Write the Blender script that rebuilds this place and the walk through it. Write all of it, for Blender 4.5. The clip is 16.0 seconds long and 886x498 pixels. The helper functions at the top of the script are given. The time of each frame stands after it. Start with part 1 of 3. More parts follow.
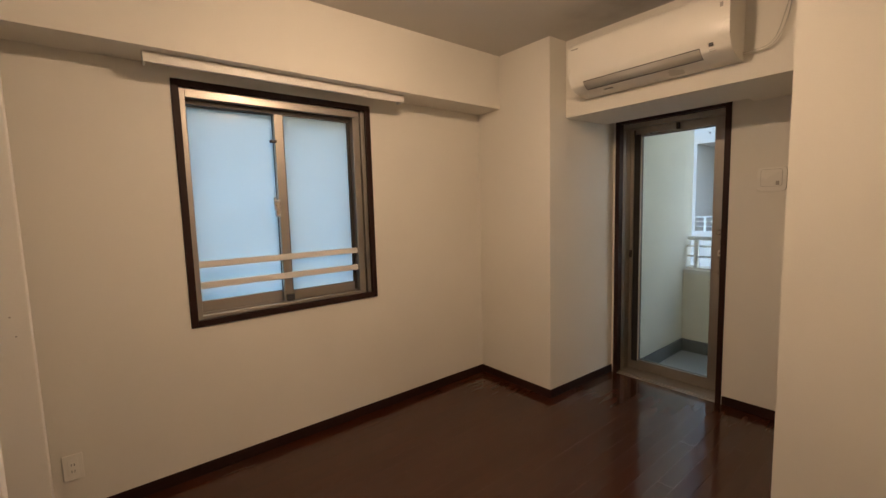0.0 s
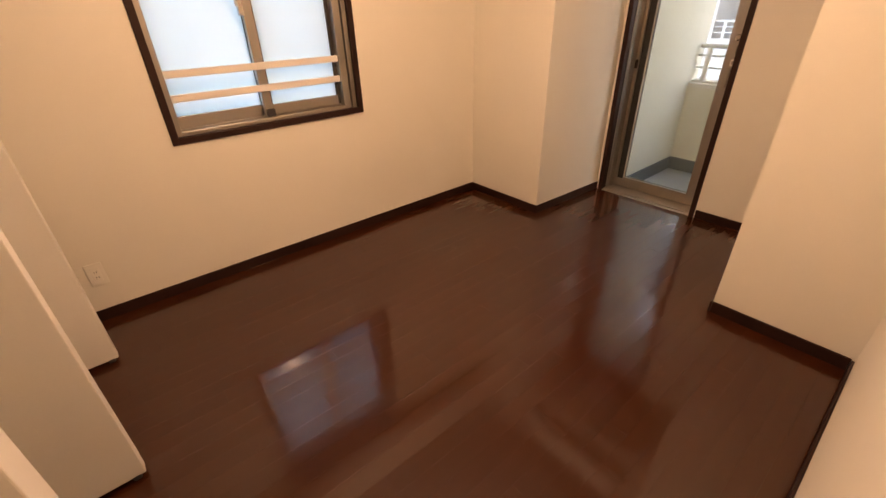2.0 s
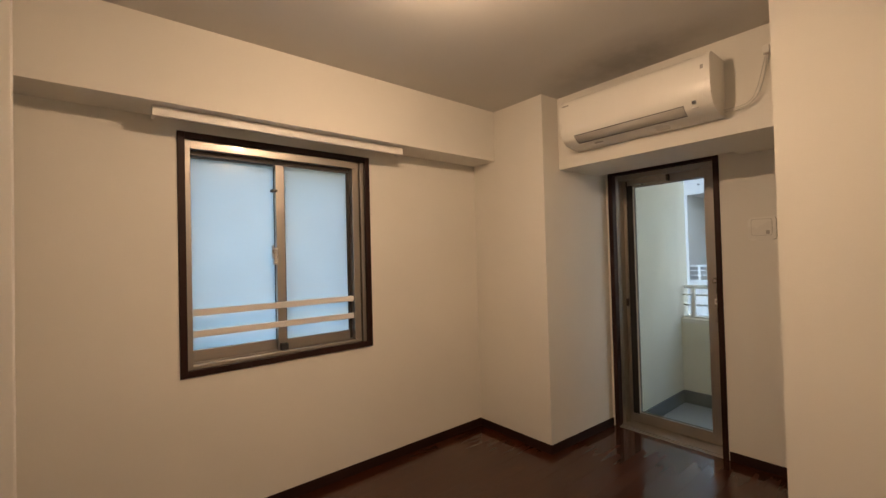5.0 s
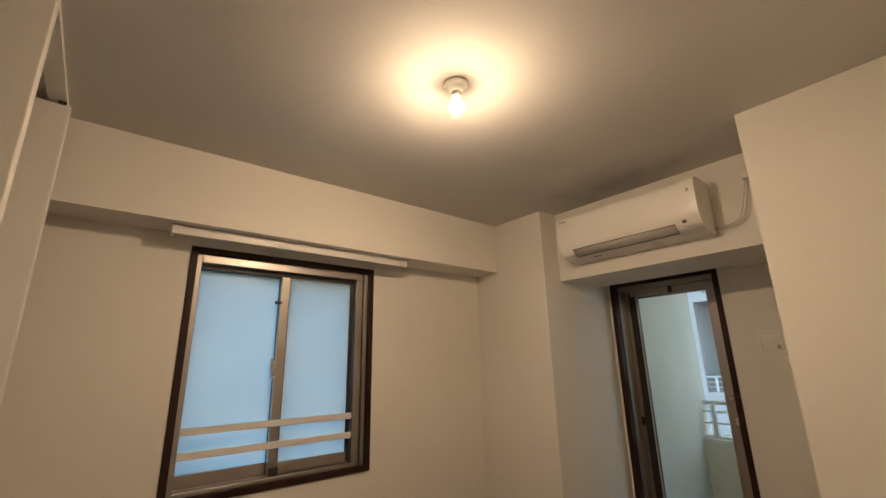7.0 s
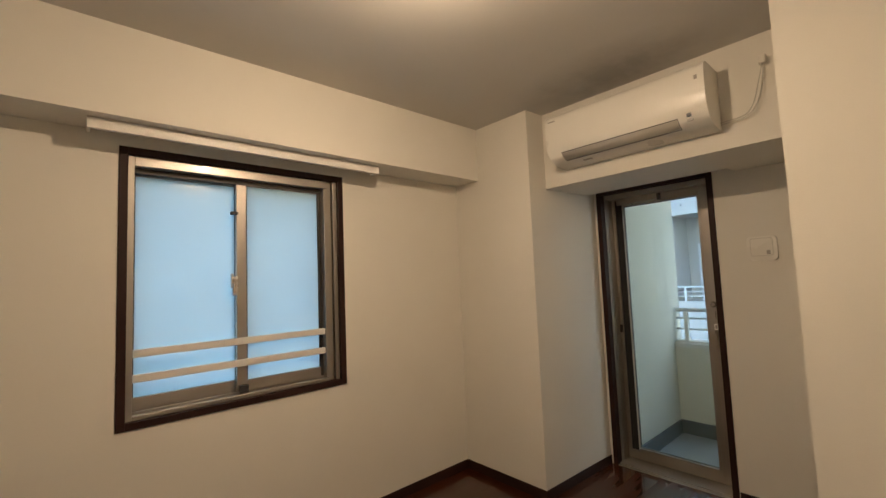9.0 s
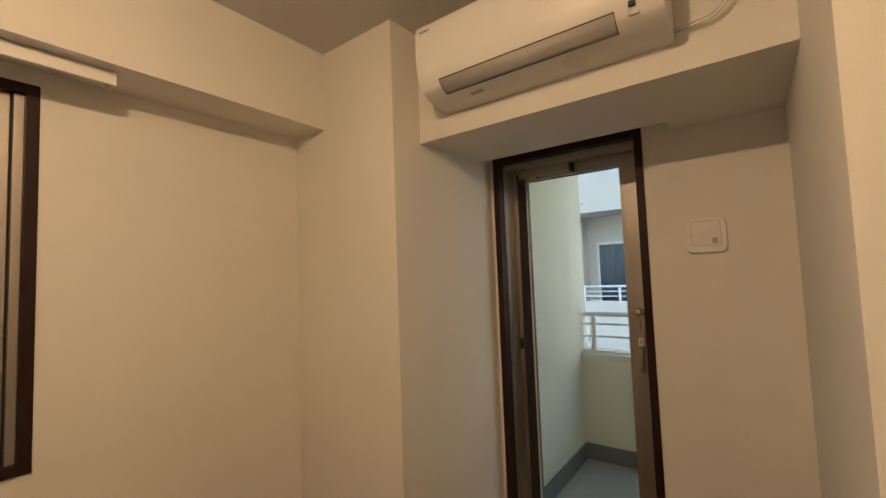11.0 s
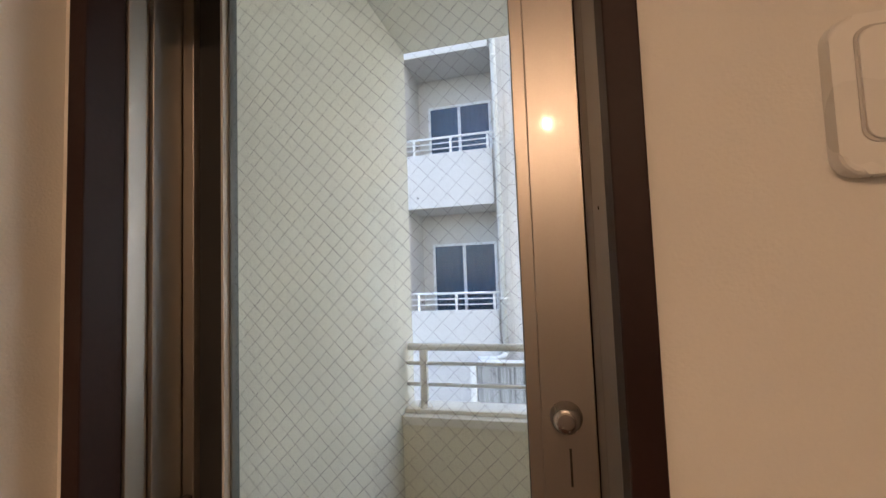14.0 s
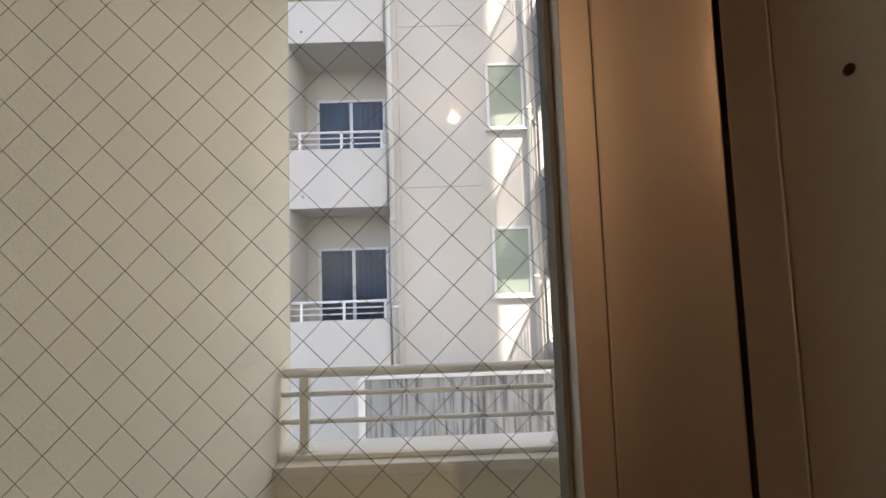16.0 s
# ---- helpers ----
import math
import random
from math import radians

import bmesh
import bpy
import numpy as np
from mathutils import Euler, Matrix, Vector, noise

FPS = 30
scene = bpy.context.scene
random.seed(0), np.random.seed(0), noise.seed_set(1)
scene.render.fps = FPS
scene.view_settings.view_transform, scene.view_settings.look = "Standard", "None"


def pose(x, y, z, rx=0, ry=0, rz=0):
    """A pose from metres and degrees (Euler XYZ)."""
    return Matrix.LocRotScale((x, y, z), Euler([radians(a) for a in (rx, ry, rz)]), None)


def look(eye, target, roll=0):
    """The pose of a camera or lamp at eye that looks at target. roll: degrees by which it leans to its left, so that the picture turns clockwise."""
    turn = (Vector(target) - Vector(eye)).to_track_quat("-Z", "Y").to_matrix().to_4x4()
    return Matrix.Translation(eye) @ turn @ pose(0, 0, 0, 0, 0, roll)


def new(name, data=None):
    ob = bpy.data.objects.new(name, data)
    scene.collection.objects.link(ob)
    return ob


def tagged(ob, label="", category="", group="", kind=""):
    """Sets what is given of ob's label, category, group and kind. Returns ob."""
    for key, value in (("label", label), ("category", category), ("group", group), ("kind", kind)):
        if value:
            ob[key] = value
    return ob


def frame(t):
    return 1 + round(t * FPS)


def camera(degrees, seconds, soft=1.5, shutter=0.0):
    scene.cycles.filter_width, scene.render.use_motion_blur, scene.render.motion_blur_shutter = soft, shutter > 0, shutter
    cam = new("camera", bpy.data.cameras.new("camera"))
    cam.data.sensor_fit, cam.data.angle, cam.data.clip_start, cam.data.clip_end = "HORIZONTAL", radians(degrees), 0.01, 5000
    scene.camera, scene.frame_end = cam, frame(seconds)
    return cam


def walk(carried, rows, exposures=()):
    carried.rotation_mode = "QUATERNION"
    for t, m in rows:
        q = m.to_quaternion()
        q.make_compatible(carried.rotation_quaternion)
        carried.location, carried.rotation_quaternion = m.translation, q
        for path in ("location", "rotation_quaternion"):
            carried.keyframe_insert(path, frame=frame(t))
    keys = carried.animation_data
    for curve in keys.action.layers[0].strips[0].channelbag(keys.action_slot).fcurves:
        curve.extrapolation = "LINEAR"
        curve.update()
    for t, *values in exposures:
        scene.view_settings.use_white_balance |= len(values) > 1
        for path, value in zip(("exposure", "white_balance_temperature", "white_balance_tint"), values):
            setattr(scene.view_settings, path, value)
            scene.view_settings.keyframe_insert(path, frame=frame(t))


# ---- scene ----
cam = camera(93.2, 16.0, shutter=0.0)
PATH = [
    (0, (0.204, 0.219, 1.39), (1.454, 1.768, 1.192), -1.6),
    (0.5, (0.203, 0.219, 1.362), (1.45, 1.74, 0.996), -1.7),
    (1, (0.214, 0.215, 1.367), (1.422, 1.691, 0.764), -1.8),
    (1.5, (0.203, 0.225, 1.371), (1.362, 1.627, 0.539), -1.7),
    (2, (0.212, 0.228, 1.368), (1.316, 1.565, 0.372), -1.6),
    (2.5, (0.207, 0.232, 1.367), (1.293, 1.537, 0.31), -1.5),
    (3, (0.208, 0.233, 1.368), (1.324, 1.573, 0.389), -1.5),
    (3.5, (0.206, 0.226, 1.369), (1.381, 1.643, 0.588), -1.6),
    (4, (0.19, 0.231, 1.371), (1.425, 1.712, 0.84), -1.5),
    (4.5, (0.194, 0.237, 1.378), (1.466, 1.759, 1.125), -1.5),
    (5, (0.197, 0.22, 1.385), (1.472, 1.76, 1.419), -1.5),
    (5.2, (0.203, 0.209, 1.384), (1.47, 1.749, 1.531), -1.6),
    (6.3, (0.198, 0.2, 1.41), (1.401, 1.666, 2.045), -1.5),
    (7.3, (0.189, 0.192, 1.434), (1.428, 1.699, 1.878), -1.4),
    (7.5, (0.179, 0.199, 1.42), (1.43, 1.709, 1.815), -1.7),
    (8, (0.211, 0.224, 1.405), (1.473, 1.754, 1.67), -1.7),
    (8.2, (0.219, 0.239, 1.403), (1.486, 1.771, 1.619), -2.0),
    (10.3, (0.899, 0.702, 1.396), (2.369, 2.054, 1.503), -1.9),
    (10.5, (1.004, 0.744, 1.36), (2.512, 2.052, 1.486), -2.2),
    (11, (1.299, 0.81, 1.377), (2.91, 1.989, 1.502), -2.1),
    (11.5, (1.569, 0.912, 1.365), (3.277, 1.944, 1.493), -2.2),
    (12, (1.822, 1.006, 1.364), (3.605, 1.904, 1.488), -2.2),
    (12.5, (2.13, 1.061, 1.368), (3.963, 1.851, 1.485), -1.9),
    (13, (2.413, 1.147, 1.348), (4.289, 1.829, 1.472), -1.9),
    (13.5, (2.674, 1.224, 1.363), (4.577, 1.825, 1.485), -2.1),
    (14, (2.923, 1.273, 1.36), (4.854, 1.779, 1.484), -2.1),
    (14.5, (3.082, 1.297, 1.36), (5.041, 1.68, 1.489), -2.0),
    (15, (3.196, 1.349, 1.372), (5.178, 1.585, 1.501), -1.8),
    (15.5, (3.261, 1.38, 1.36), (5.254, 1.475, 1.496), -2.1),
    (16, (3.297, 1.391, 1.353), (5.292, 1.371, 1.494), -1.9),
]
EXPOSURES = [
    (0, 2.65, 6100, 15.0),
    (0.5, 2.8, 6050, 15.0),
    (1, 3.1, 6650, 18.0),
    (1.5, 3.25, 7150, 23.0),
    (2, 3.5, 7600, 29.0),
    (2.5, 3.6, 6650, 19.0),
    (3, 3.6, 6050, 12.0),
    (3.5, 3.45, 6100, 11.0),
    (4, 3.2, 7250, 26.0),
    (4.5, 2.95, 7000, 23.0),
    (5, 2.7, 6200, 16.0),
    (7.5, 2.4, 5850, 8.0),
    (8, 2.55, 5750, 5.0),
    (10.5, 2.7, 6250, 13.0),
    (11, 2.7, 6650, 12.0),
    (12, 2.85, 5800, 2.0),
    (13, 3.0, 5950, 6.0),
    (13.5, 2.9, 6200, 18.0),
    (14, 2.9, 6550, 25.0),
    (14.5, 3.0, 6450, 26.0),
    (15, 2.85, 6700, 21.0),
    (15.5, 2.65, 7250, 27.0),
    (16, 2.55, 7700, 29.0),
]
walk(cam, [(t, look(eye, target, roll)) for t, eye, target, roll in PATH], EXPOSURES)
SKY, SUN, LAMP = 0.108, 1.4, 375
SUN_AT, SUN_UP = radians(239), radians(45)

# ---- world, sun, large lights ----
world = bpy.data.worlds.new("world")
scene.world = world
world.use_nodes = True
wn = world.node_tree.nodes
sky = wn.new("ShaderNodeTexSky")
sky.sky_type = "NISHITA"
sky.sun_disc = False
sky.dust_density, sky.ozone_density = 1.5, 1.5
sky.sun_elevation, sky.sun_rotation = SUN_UP, SUN_AT
wn["Background"].inputs["Strength"].default_value = SKY
world.node_tree.links.new(sky.outputs[0], wn["Background"].inputs["Color"])
sun = new("sun", bpy.data.lights.new("sun", "SUN"))
sun.data.energy, sun.data.angle, sun.data.color = SUN, radians(1.0), (1.0, 0.95, 0.88)
sun.matrix_world = look((math.sin(SUN_AT) * math.cos(SUN_UP), math.cos(SUN_AT) * math.cos(SUN_UP), math.sin(SUN_UP)), (0, 0, 0))


# ---- materials ----
def material(name, colour, rough=0.6, metal=0.0, vary=0.06, scale=6.0, grain=0.0, grain_scale=300.0, stretch=(1, 1, 1), rvary=0.08, coat=0.0, pieces=0.0, spec=0.5, coat_rough=0.08, coat_ior=1.5):
    """A node material: base colour with variation at two scales, fine relief and uneven gloss."""
    m = bpy.data.materials.new(name)
    m.use_nodes = True
    nt = m.node_tree
    N, L = nt.nodes, nt.links
    b = N["Principled BSDF"]
    tc, mp = N.new("ShaderNodeTexCoord"), N.new("ShaderNodeMapping")
    mp.inputs["Scale"].default_value = stretch
    L.new(tc.outputs["Object"], mp.inputs["Vector"])
    big, fine = N.new("ShaderNodeTexNoise"), N.new("ShaderNodeTexNoise")
    big.inputs["Scale"].default_value, big.inputs["Detail"].default_value = scale, 5
    fine.inputs["Scale"].default_value, fine.inputs["Detail"].default_value = grain_scale, 3
    for n in (big, fine):
        L.new(mp.outputs[0], n.inputs["Vector"])
    mix = N.new("ShaderNodeMath")
    mix.operation = "MULTIPLY_ADD"
    mix.inputs[1].default_value = 0.3
    L.new(fine.outputs[0], mix.inputs[0])
    L.new(big.outputs[0], mix.inputs[2])
    rng = N.new("ShaderNodeMapRange")
    rng.inputs["From Min"].default_value, rng.inputs["From Max"].default_value = 0.4, 0.9
    rng.inputs["To Min"].default_value, rng.inputs["To Max"].default_value = 1 - vary, 1 + vary
    L.new(mix.outputs[0], rng.inputs["Value"])
    value = rng.outputs[0]
    if pieces:
        info = N.new("ShaderNodeObjectInfo")
        pr = N.new("ShaderNodeMapRange")
        pr.inputs["To Min"].default_value, pr.inputs["To Max"].default_value = 1 - pieces, 1 + pieces
        L.new(info.outputs["Random"], pr.inputs["Value"])
        mul = N.new("ShaderNodeMath")
        mul.operation = "MULTIPLY"
        L.new(value, mul.inputs[0])
        L.new(pr.outputs[0], mul.inputs[1])
        value = mul.outputs[0]
    tint = N.new("ShaderNodeVectorMath")
    tint.operation = "SCALE"
    tint.inputs[0].default_value = colour
    L.new(value, tint.inputs["Scale"])
    L.new(tint.outputs[0], b.inputs["Base Color"])
    rr = N.new("ShaderNodeMapRange")
    rr.inputs["From Min"].default_value, rr.inputs["From Max"].default_value = 0.3, 0.7
    rr.inputs["To Min"].default_value, rr.inputs["To Max"].default_value = max(0.02, rough - rvary), min(1, rough + rvary)
    L.new(big.outputs[0], rr.inputs["Value"])
    L.new(rr.outputs[0], b.inputs["Roughness"])
    b.inputs["Metallic"].default_value = metal
    b.inputs["Specular IOR Level"].default_value = spec
    b.inputs["Coat Weight"].default_value = coat
    b.inputs["Coat Roughness"].default_value = coat_rough
    b.inputs["Coat IOR"].default_value = coat_ior
    if grain:
        bump = N.new("ShaderNodeBump")
        bump.inputs["Strength"].default_value, bump.inputs["Distance"].default_value = grain, 0.002
        L.new(fine.outputs[0], bump.inputs["Height"])
        L.new(bump.outputs[0], b.inputs["Normal"])
    return m


def pane_material(name, tint, gloss=1.0):
    """Clear thin glass: light passes straight, Fresnel drives the gloss."""
    m = bpy.data.materials.new(name)
    m.use_nodes = True
    N, L = m.node_tree.nodes, m.node_tree.links
    N.remove(N["Principled BSDF"])
    clear, shine, mix = N.new("ShaderNodeBsdfTransparent"), N.new("ShaderNodeBsdfGlossy"), N.new("ShaderNodeMixShader")
    face, power, fres = N.new("ShaderNodeLayerWeight"), N.new("ShaderNodeMath"), N.new("ShaderNodeMapRange")
    face.inputs[0].default_value = 0.5
    power.operation = "POWER"
    power.inputs[1].default_value = 5
    fres.inputs["To Min"].default_value, fres.inputs["To Max"].default_value = 0.035 * gloss, 0.9
    L.new(face.outputs["Facing"], power.inputs[0])
    L.new(power.outputs[0], fres.inputs["Value"])
    clear.inputs[0].default_value = (*tint, 1)
    shine.inputs["Roughness"].default_value = 0.01
    L.new(fres.outputs[0], mix.inputs[0])
    L.new(clear.outputs[0], mix.inputs[1])
    L.new(shine.outputs[0], mix.inputs[2])
    L.new(mix.outputs[0], N["Material Output"].inputs[0])
    return m


def frosted_material(name, tint):
    """Obscured glass: daylight diffuses through it."""
    m = bpy.data.materials.new(name)
    m.use_nodes = True
    N, L = m.node_tree.nodes, m.node_tree.links
    N.remove(N["Principled BSDF"])
    milk, shine, mix, fres = N.new("ShaderNodeBsdfTranslucent"), N.new("ShaderNodeBsdfGlossy"), N.new("ShaderNodeMixShader"), N.new("ShaderNodeFresnel")
    noi, rng, sc = N.new("ShaderNodeTexNoise"), N.new("ShaderNodeMapRange"), N.new("ShaderNodeVectorMath")
    noi.inputs["Scale"].default_value = 2.0
    rng.inputs["To Min"].default_value, rng.inputs["To Max"].default_value = 0.9, 1.05
    tc = N.new("ShaderNodeTexCoord")
    L.new(tc.outputs["Object"], noi.inputs["Vector"])
    L.new(noi.outputs[0], rng.inputs["Value"])
    sc.operation = "SCALE"
    sc.inputs[0].default_value = tint
    L.new(rng.outputs[0], sc.inputs["Scale"])
    L.new(sc.outputs[0], milk.inputs[0])
    shine.inputs["Roughness"].default_value = 0.15
    L.new(fres.outputs[0], mix.inputs[0])
    L.new(milk.outputs[0], mix.inputs[1])
    L.new(shine.outputs[0], mix.inputs[2])
    L.new(mix.outputs[0], N["Material Output"].inputs[0])
    return m


def glow_material(name, colour, strength):
    m = bpy.data.materials.new(name)
    m.use_nodes = True
    b = m.node_tree.nodes["Principled BSDF"]
    b.inputs["Base Color"].default_value = (0.9, 0.9, 0.88, 1)
    b.inputs["Emission Color"].default_value = (*colour, 1)
    b.inputs["Emission Strength"].default_value = strength
    return m


def streaked_material(name):
    """Weathered concrete with dark streaks running down from its top."""
    m = material(name, (0.42, 0.42, 0.41), 0.9, vary=0.12, scale=3, grain=0.4, grain_scale=120)
    N, L = m.node_tree.nodes, m.node_tree.links
    b = N["Principled BSDF"]
    tc, mp, noi, ramp = N.new("ShaderNodeTexCoord"), N.new("ShaderNodeMapping"), N.new("ShaderNodeTexNoise"), N.new("ShaderNodeValToRGB")
    mp.inputs["Scale"].default_value = (1, 14, 0.7)
    noi.inputs["Scale"].default_value, noi.inputs["Detail"].default_value = 1.6, 6
    ramp.color_ramp.elements[0].position, ramp.color_ramp.elements[1].position = 0.45, 0.68
    ramp.color_ramp.elements[0].color, ramp.color_ramp.elements[1].color = (0.9, 0.9, 0.9, 1), (0.28, 0.28, 0.28, 1)
    mul = N.new("ShaderNodeMixRGB")
    mul.blend_type, mul.inputs[0].default_value = "MULTIPLY", 1
    base = b.inputs["Base Color"].links[0].from_socket
    L.new(tc.outputs["Object"], mp.inputs["Vector"])
    L.new(mp.outputs[0], noi.inputs["Vector"])
    L.new(noi.outputs[0], ramp.inputs[0])
    L.new(base, mul.inputs[1])
    L.new(ramp.outputs[0], mul.inputs[2])
    L.new(mul.outputs[0], b.inputs["Base Color"])
    return m


def patchy_ceiling(name):
    """Ceiling paper with a faint uneven darker patch near the air conditioner."""
    m = material(name, (0.62, 0.6, 0.56), 0.8, vary=0.03, scale=2, grain=0.3, grain_scale=260, spec=0.3)
    N, L = m.node_tree.nodes, m.node_tree.links
    b = N["Principled BSDF"]
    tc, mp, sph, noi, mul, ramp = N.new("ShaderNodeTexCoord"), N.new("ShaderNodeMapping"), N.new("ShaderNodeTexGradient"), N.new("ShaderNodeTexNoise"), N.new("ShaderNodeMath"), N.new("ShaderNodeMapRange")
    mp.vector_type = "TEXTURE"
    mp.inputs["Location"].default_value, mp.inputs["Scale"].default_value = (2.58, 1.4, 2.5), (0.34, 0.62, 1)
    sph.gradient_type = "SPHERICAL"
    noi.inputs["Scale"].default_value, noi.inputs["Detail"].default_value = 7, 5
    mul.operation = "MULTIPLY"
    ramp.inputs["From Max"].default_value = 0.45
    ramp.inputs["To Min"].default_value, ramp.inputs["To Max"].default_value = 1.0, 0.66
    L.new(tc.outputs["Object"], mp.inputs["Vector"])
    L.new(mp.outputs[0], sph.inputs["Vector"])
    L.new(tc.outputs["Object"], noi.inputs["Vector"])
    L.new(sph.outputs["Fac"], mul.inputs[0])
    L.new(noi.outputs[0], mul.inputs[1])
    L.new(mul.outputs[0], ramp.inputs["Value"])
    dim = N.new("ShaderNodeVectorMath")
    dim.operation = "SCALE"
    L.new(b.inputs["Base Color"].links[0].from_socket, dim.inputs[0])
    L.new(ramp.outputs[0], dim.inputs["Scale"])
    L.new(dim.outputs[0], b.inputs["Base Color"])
    return m


WALLPAPER = material("wallpaper", (0.76, 0.735, 0.67), 0.75, vary=0.03, scale=1.5, grain=0.35, grain_scale=260, spec=0.35)
CEILING = patchy_ceiling("ceiling_paper")
DARKWOOD = material("dark_stained_wood", (0.024, 0.009, 0.007), 0.5, spec=0.25, vary=0.3, scale=5, grain=0.2, grain_scale=90, stretch=(1, 1, 1))
PLANK = material("varnished_plank", (0.043, 0.0094, 0.002), 0.45, vary=0.12, scale=2, grain_scale=9, stretch=(0.5, 6, 6), rvary=0.0, pieces=0.05, coat=1.0, spec=0.08, coat_rough=0.09, coat_ior=1.56)
SUBFLOOR = material("floor_joint", (0.03, 0.011, 0.006), 0.7)
ALU = material("anodised_aluminium", (0.40, 0.37, 0.33), 0.40, metal=0.9, vary=0.06, scale=3, rvary=0.03, coat=0.14)
FLAP = material("pale_grey_plastic", (0.52, 0.5, 0.46), 0.4, vary=0.03)
ALUDARK = material("aluminium_groove", (0.05, 0.045, 0.04), 0.5, metal=0.4, vary=0.1)
STEEL = material("brushed_steel", (0.55, 0.53, 0.5), 0.28, metal=1.0, vary=0.05, scale=20)
RUBBER = material("black_gasket", (0.02, 0.02, 0.02), 0.6, vary=0.1)
GASKET = material("grey_green_gasket", (0.12, 0.135, 0.125), 0.55, vary=0.1)
PLASTIC = material("white_plastic", (0.8, 0.78, 0.72), 0.32, vary=0.02, scale=4)
PLASTICGREY = material("grey_plastic", (0.36, 0.34, 0.31), 0.45, vary=0.05)
PLASTICDARK = material("dark_plastic", (0.04, 0.04, 0.045), 0.3, vary=0.05)
PAINTED = material("painted_board", (0.77, 0.75, 0.7), 0.45, vary=0.03, scale=2, grain=0.08, grain_scale=120)
STUCCO = material("balcony_stucco", (0.76, 0.735, 0.63), 0.85, vary=0.05, scale=2.5, grain=0.8, grain_scale=140)
FACADE = material("facade_paint", (0.6, 0.585, 0.56), 0.8, vary=0.05, scale=0.8, grain=0.4, grain_scale=60)
COPING = material("coping_paint", (0.78, 0.77, 0.73), 0.6, vary=0.06, scale=4, grain=0.3, grain_scale=100)
SKIRT = material("grey_skirting_paint", (0.16, 0.18, 0.185), 0.7, vary=0.12, scale=5, grain=0.4, grain_scale=120)
DECK = material("balcony_sheet", (0.34, 0.37, 0.39), 0.5, vary=0.12, scale=4, grain=0.2, grain_scale=150)
RAILPAINT = material("rail_enamel", (0.8, 0.8, 0.78), 0.4, vary=0.05, scale=5)
WHITEFRAME = material("white_sash", (0.75, 0.77, 0.8), 0.4, vary=0.04)
CURTAIN = material("grey_curtain", (0.13, 0.165, 0.195), 0.9, vary=0.2, scale=10, stretch=(1, 6, 0.4))
GREENGLASS = material("green_obscured_pane", (0.33, 0.4, 0.35), 0.3, vary=0.06, scale=1.5)
ASPHALT = material("asphalt", (0.06, 0.06, 0.06), 0.9, vary=0.2, scale=2)
STAINED = streaked_material("stained_concrete")
CLEAR = pane_material("clear_glass", (0.925, 0.98, 0.955))
FARGLASS = pane_material("far_glass", (0.74, 0.84, 0.92), 0.3)
FROST = frosted_material("obscured_glass", (0.84, 0.95, 0.925))
BULBNECK = glow_material("lit_bulb_neck", (1.0, 0.70, 0.40), 4.0)
BULB = glow_material("lit_bulb", (1.0, 0.68, 0.40), LAMP)
CREAM = material("cream_steel", (0.7, 0.64, 0.42), 0.5, vary=0.05)
WIRE = material("wire", (0.06, 0.06, 0.06), 0.5, metal=0.3, vary=0.05)


# ---- mesh helpers ----
def slab(bm, x0, x1, y0, y1, z0, z1):
    v = [bm.verts.new(c) for c in ((x0, y0, z0), (x1, y0, z0), (x1, y1, z0), (x0, y1, z0), (x0, y0, z1), (x1, y0, z1), (x1, y1, z1), (x0, y1, z1))]
    for f in ((3, 2, 1, 0), (4, 5, 6, 7), (0, 1, 5, 4), (1, 2, 6, 5), (2, 3, 7, 6), (3, 0, 4, 7)):
        bm.faces.new([v[i] for i in f])
    return bm


def boxes(*spans):
    bm = bmesh.new()
    for s in spans:
        slab(bm, *s)
    return bm


def soft(bm, width, segments=2):
    bmesh.ops.bevel(bm, geom=bm.edges[:], offset=width, segments=segments, affect="EDGES", profile=0.5)
    return bm


def tube(bm, points, radius, sides=10):
    """A round bar through the points."""
    rings = []
    pts = [Vector(p) for p in points]
    for i, p in enumerate(pts):
        d = (pts[min(i + 1, len(pts) - 1)] - pts[max(i - 1, 0)]).normalized()
        a = d.cross(Vector((0, 0, 1)) if abs(d.z) < 0.9 else Vector((1, 0, 0))).normalized()
        b = d.cross(a)
        rings.append([bm.verts.new(p + radius * (math.cos(2 * math.pi * k / sides) * a + math.sin(2 * math.pi * k / sides) * b)) for k in range(sides)])
    for r, s in zip(rings, rings[1:]):
        for k in range(sides):
            f = bm.faces.new((r[k], r[(k + 1) % sides], s[(k + 1) % sides], s[k]))
            f.smooth = True
    bm.faces.new(rings[0][::-1])
    bm.faces.new(rings[-1])
    return bm


def lathe(bm, centre, axis, profile, sides=24):
    """A turned shape: (distance along the axis, radius) pairs."""
    n = Vector(axis).normalized()
    a = n.cross(Vector((0, 0, 1)) if abs(n.z) < 0.9 else Vector((1, 0, 0))).normalized()
    b = n.cross(a)
    rings = [[bm.verts.new(Vector(centre) + h * n + r * (math.cos(2 * math.pi * k / sides) * a + math.sin(2 * math.pi * k / sides) * b)) for k in range(sides)] for h, r in profile]
    for r, s in zip(rings, rings[1:]):
        for k in range(sides):
            f = bm.faces.new((r[k], r[(k + 1) % sides], s[(k + 1) % sides], s[k]))
            f.smooth = True
    bm.faces.new(rings[0][::-1])
    bm.faces.new(rings[-1])
    return bm


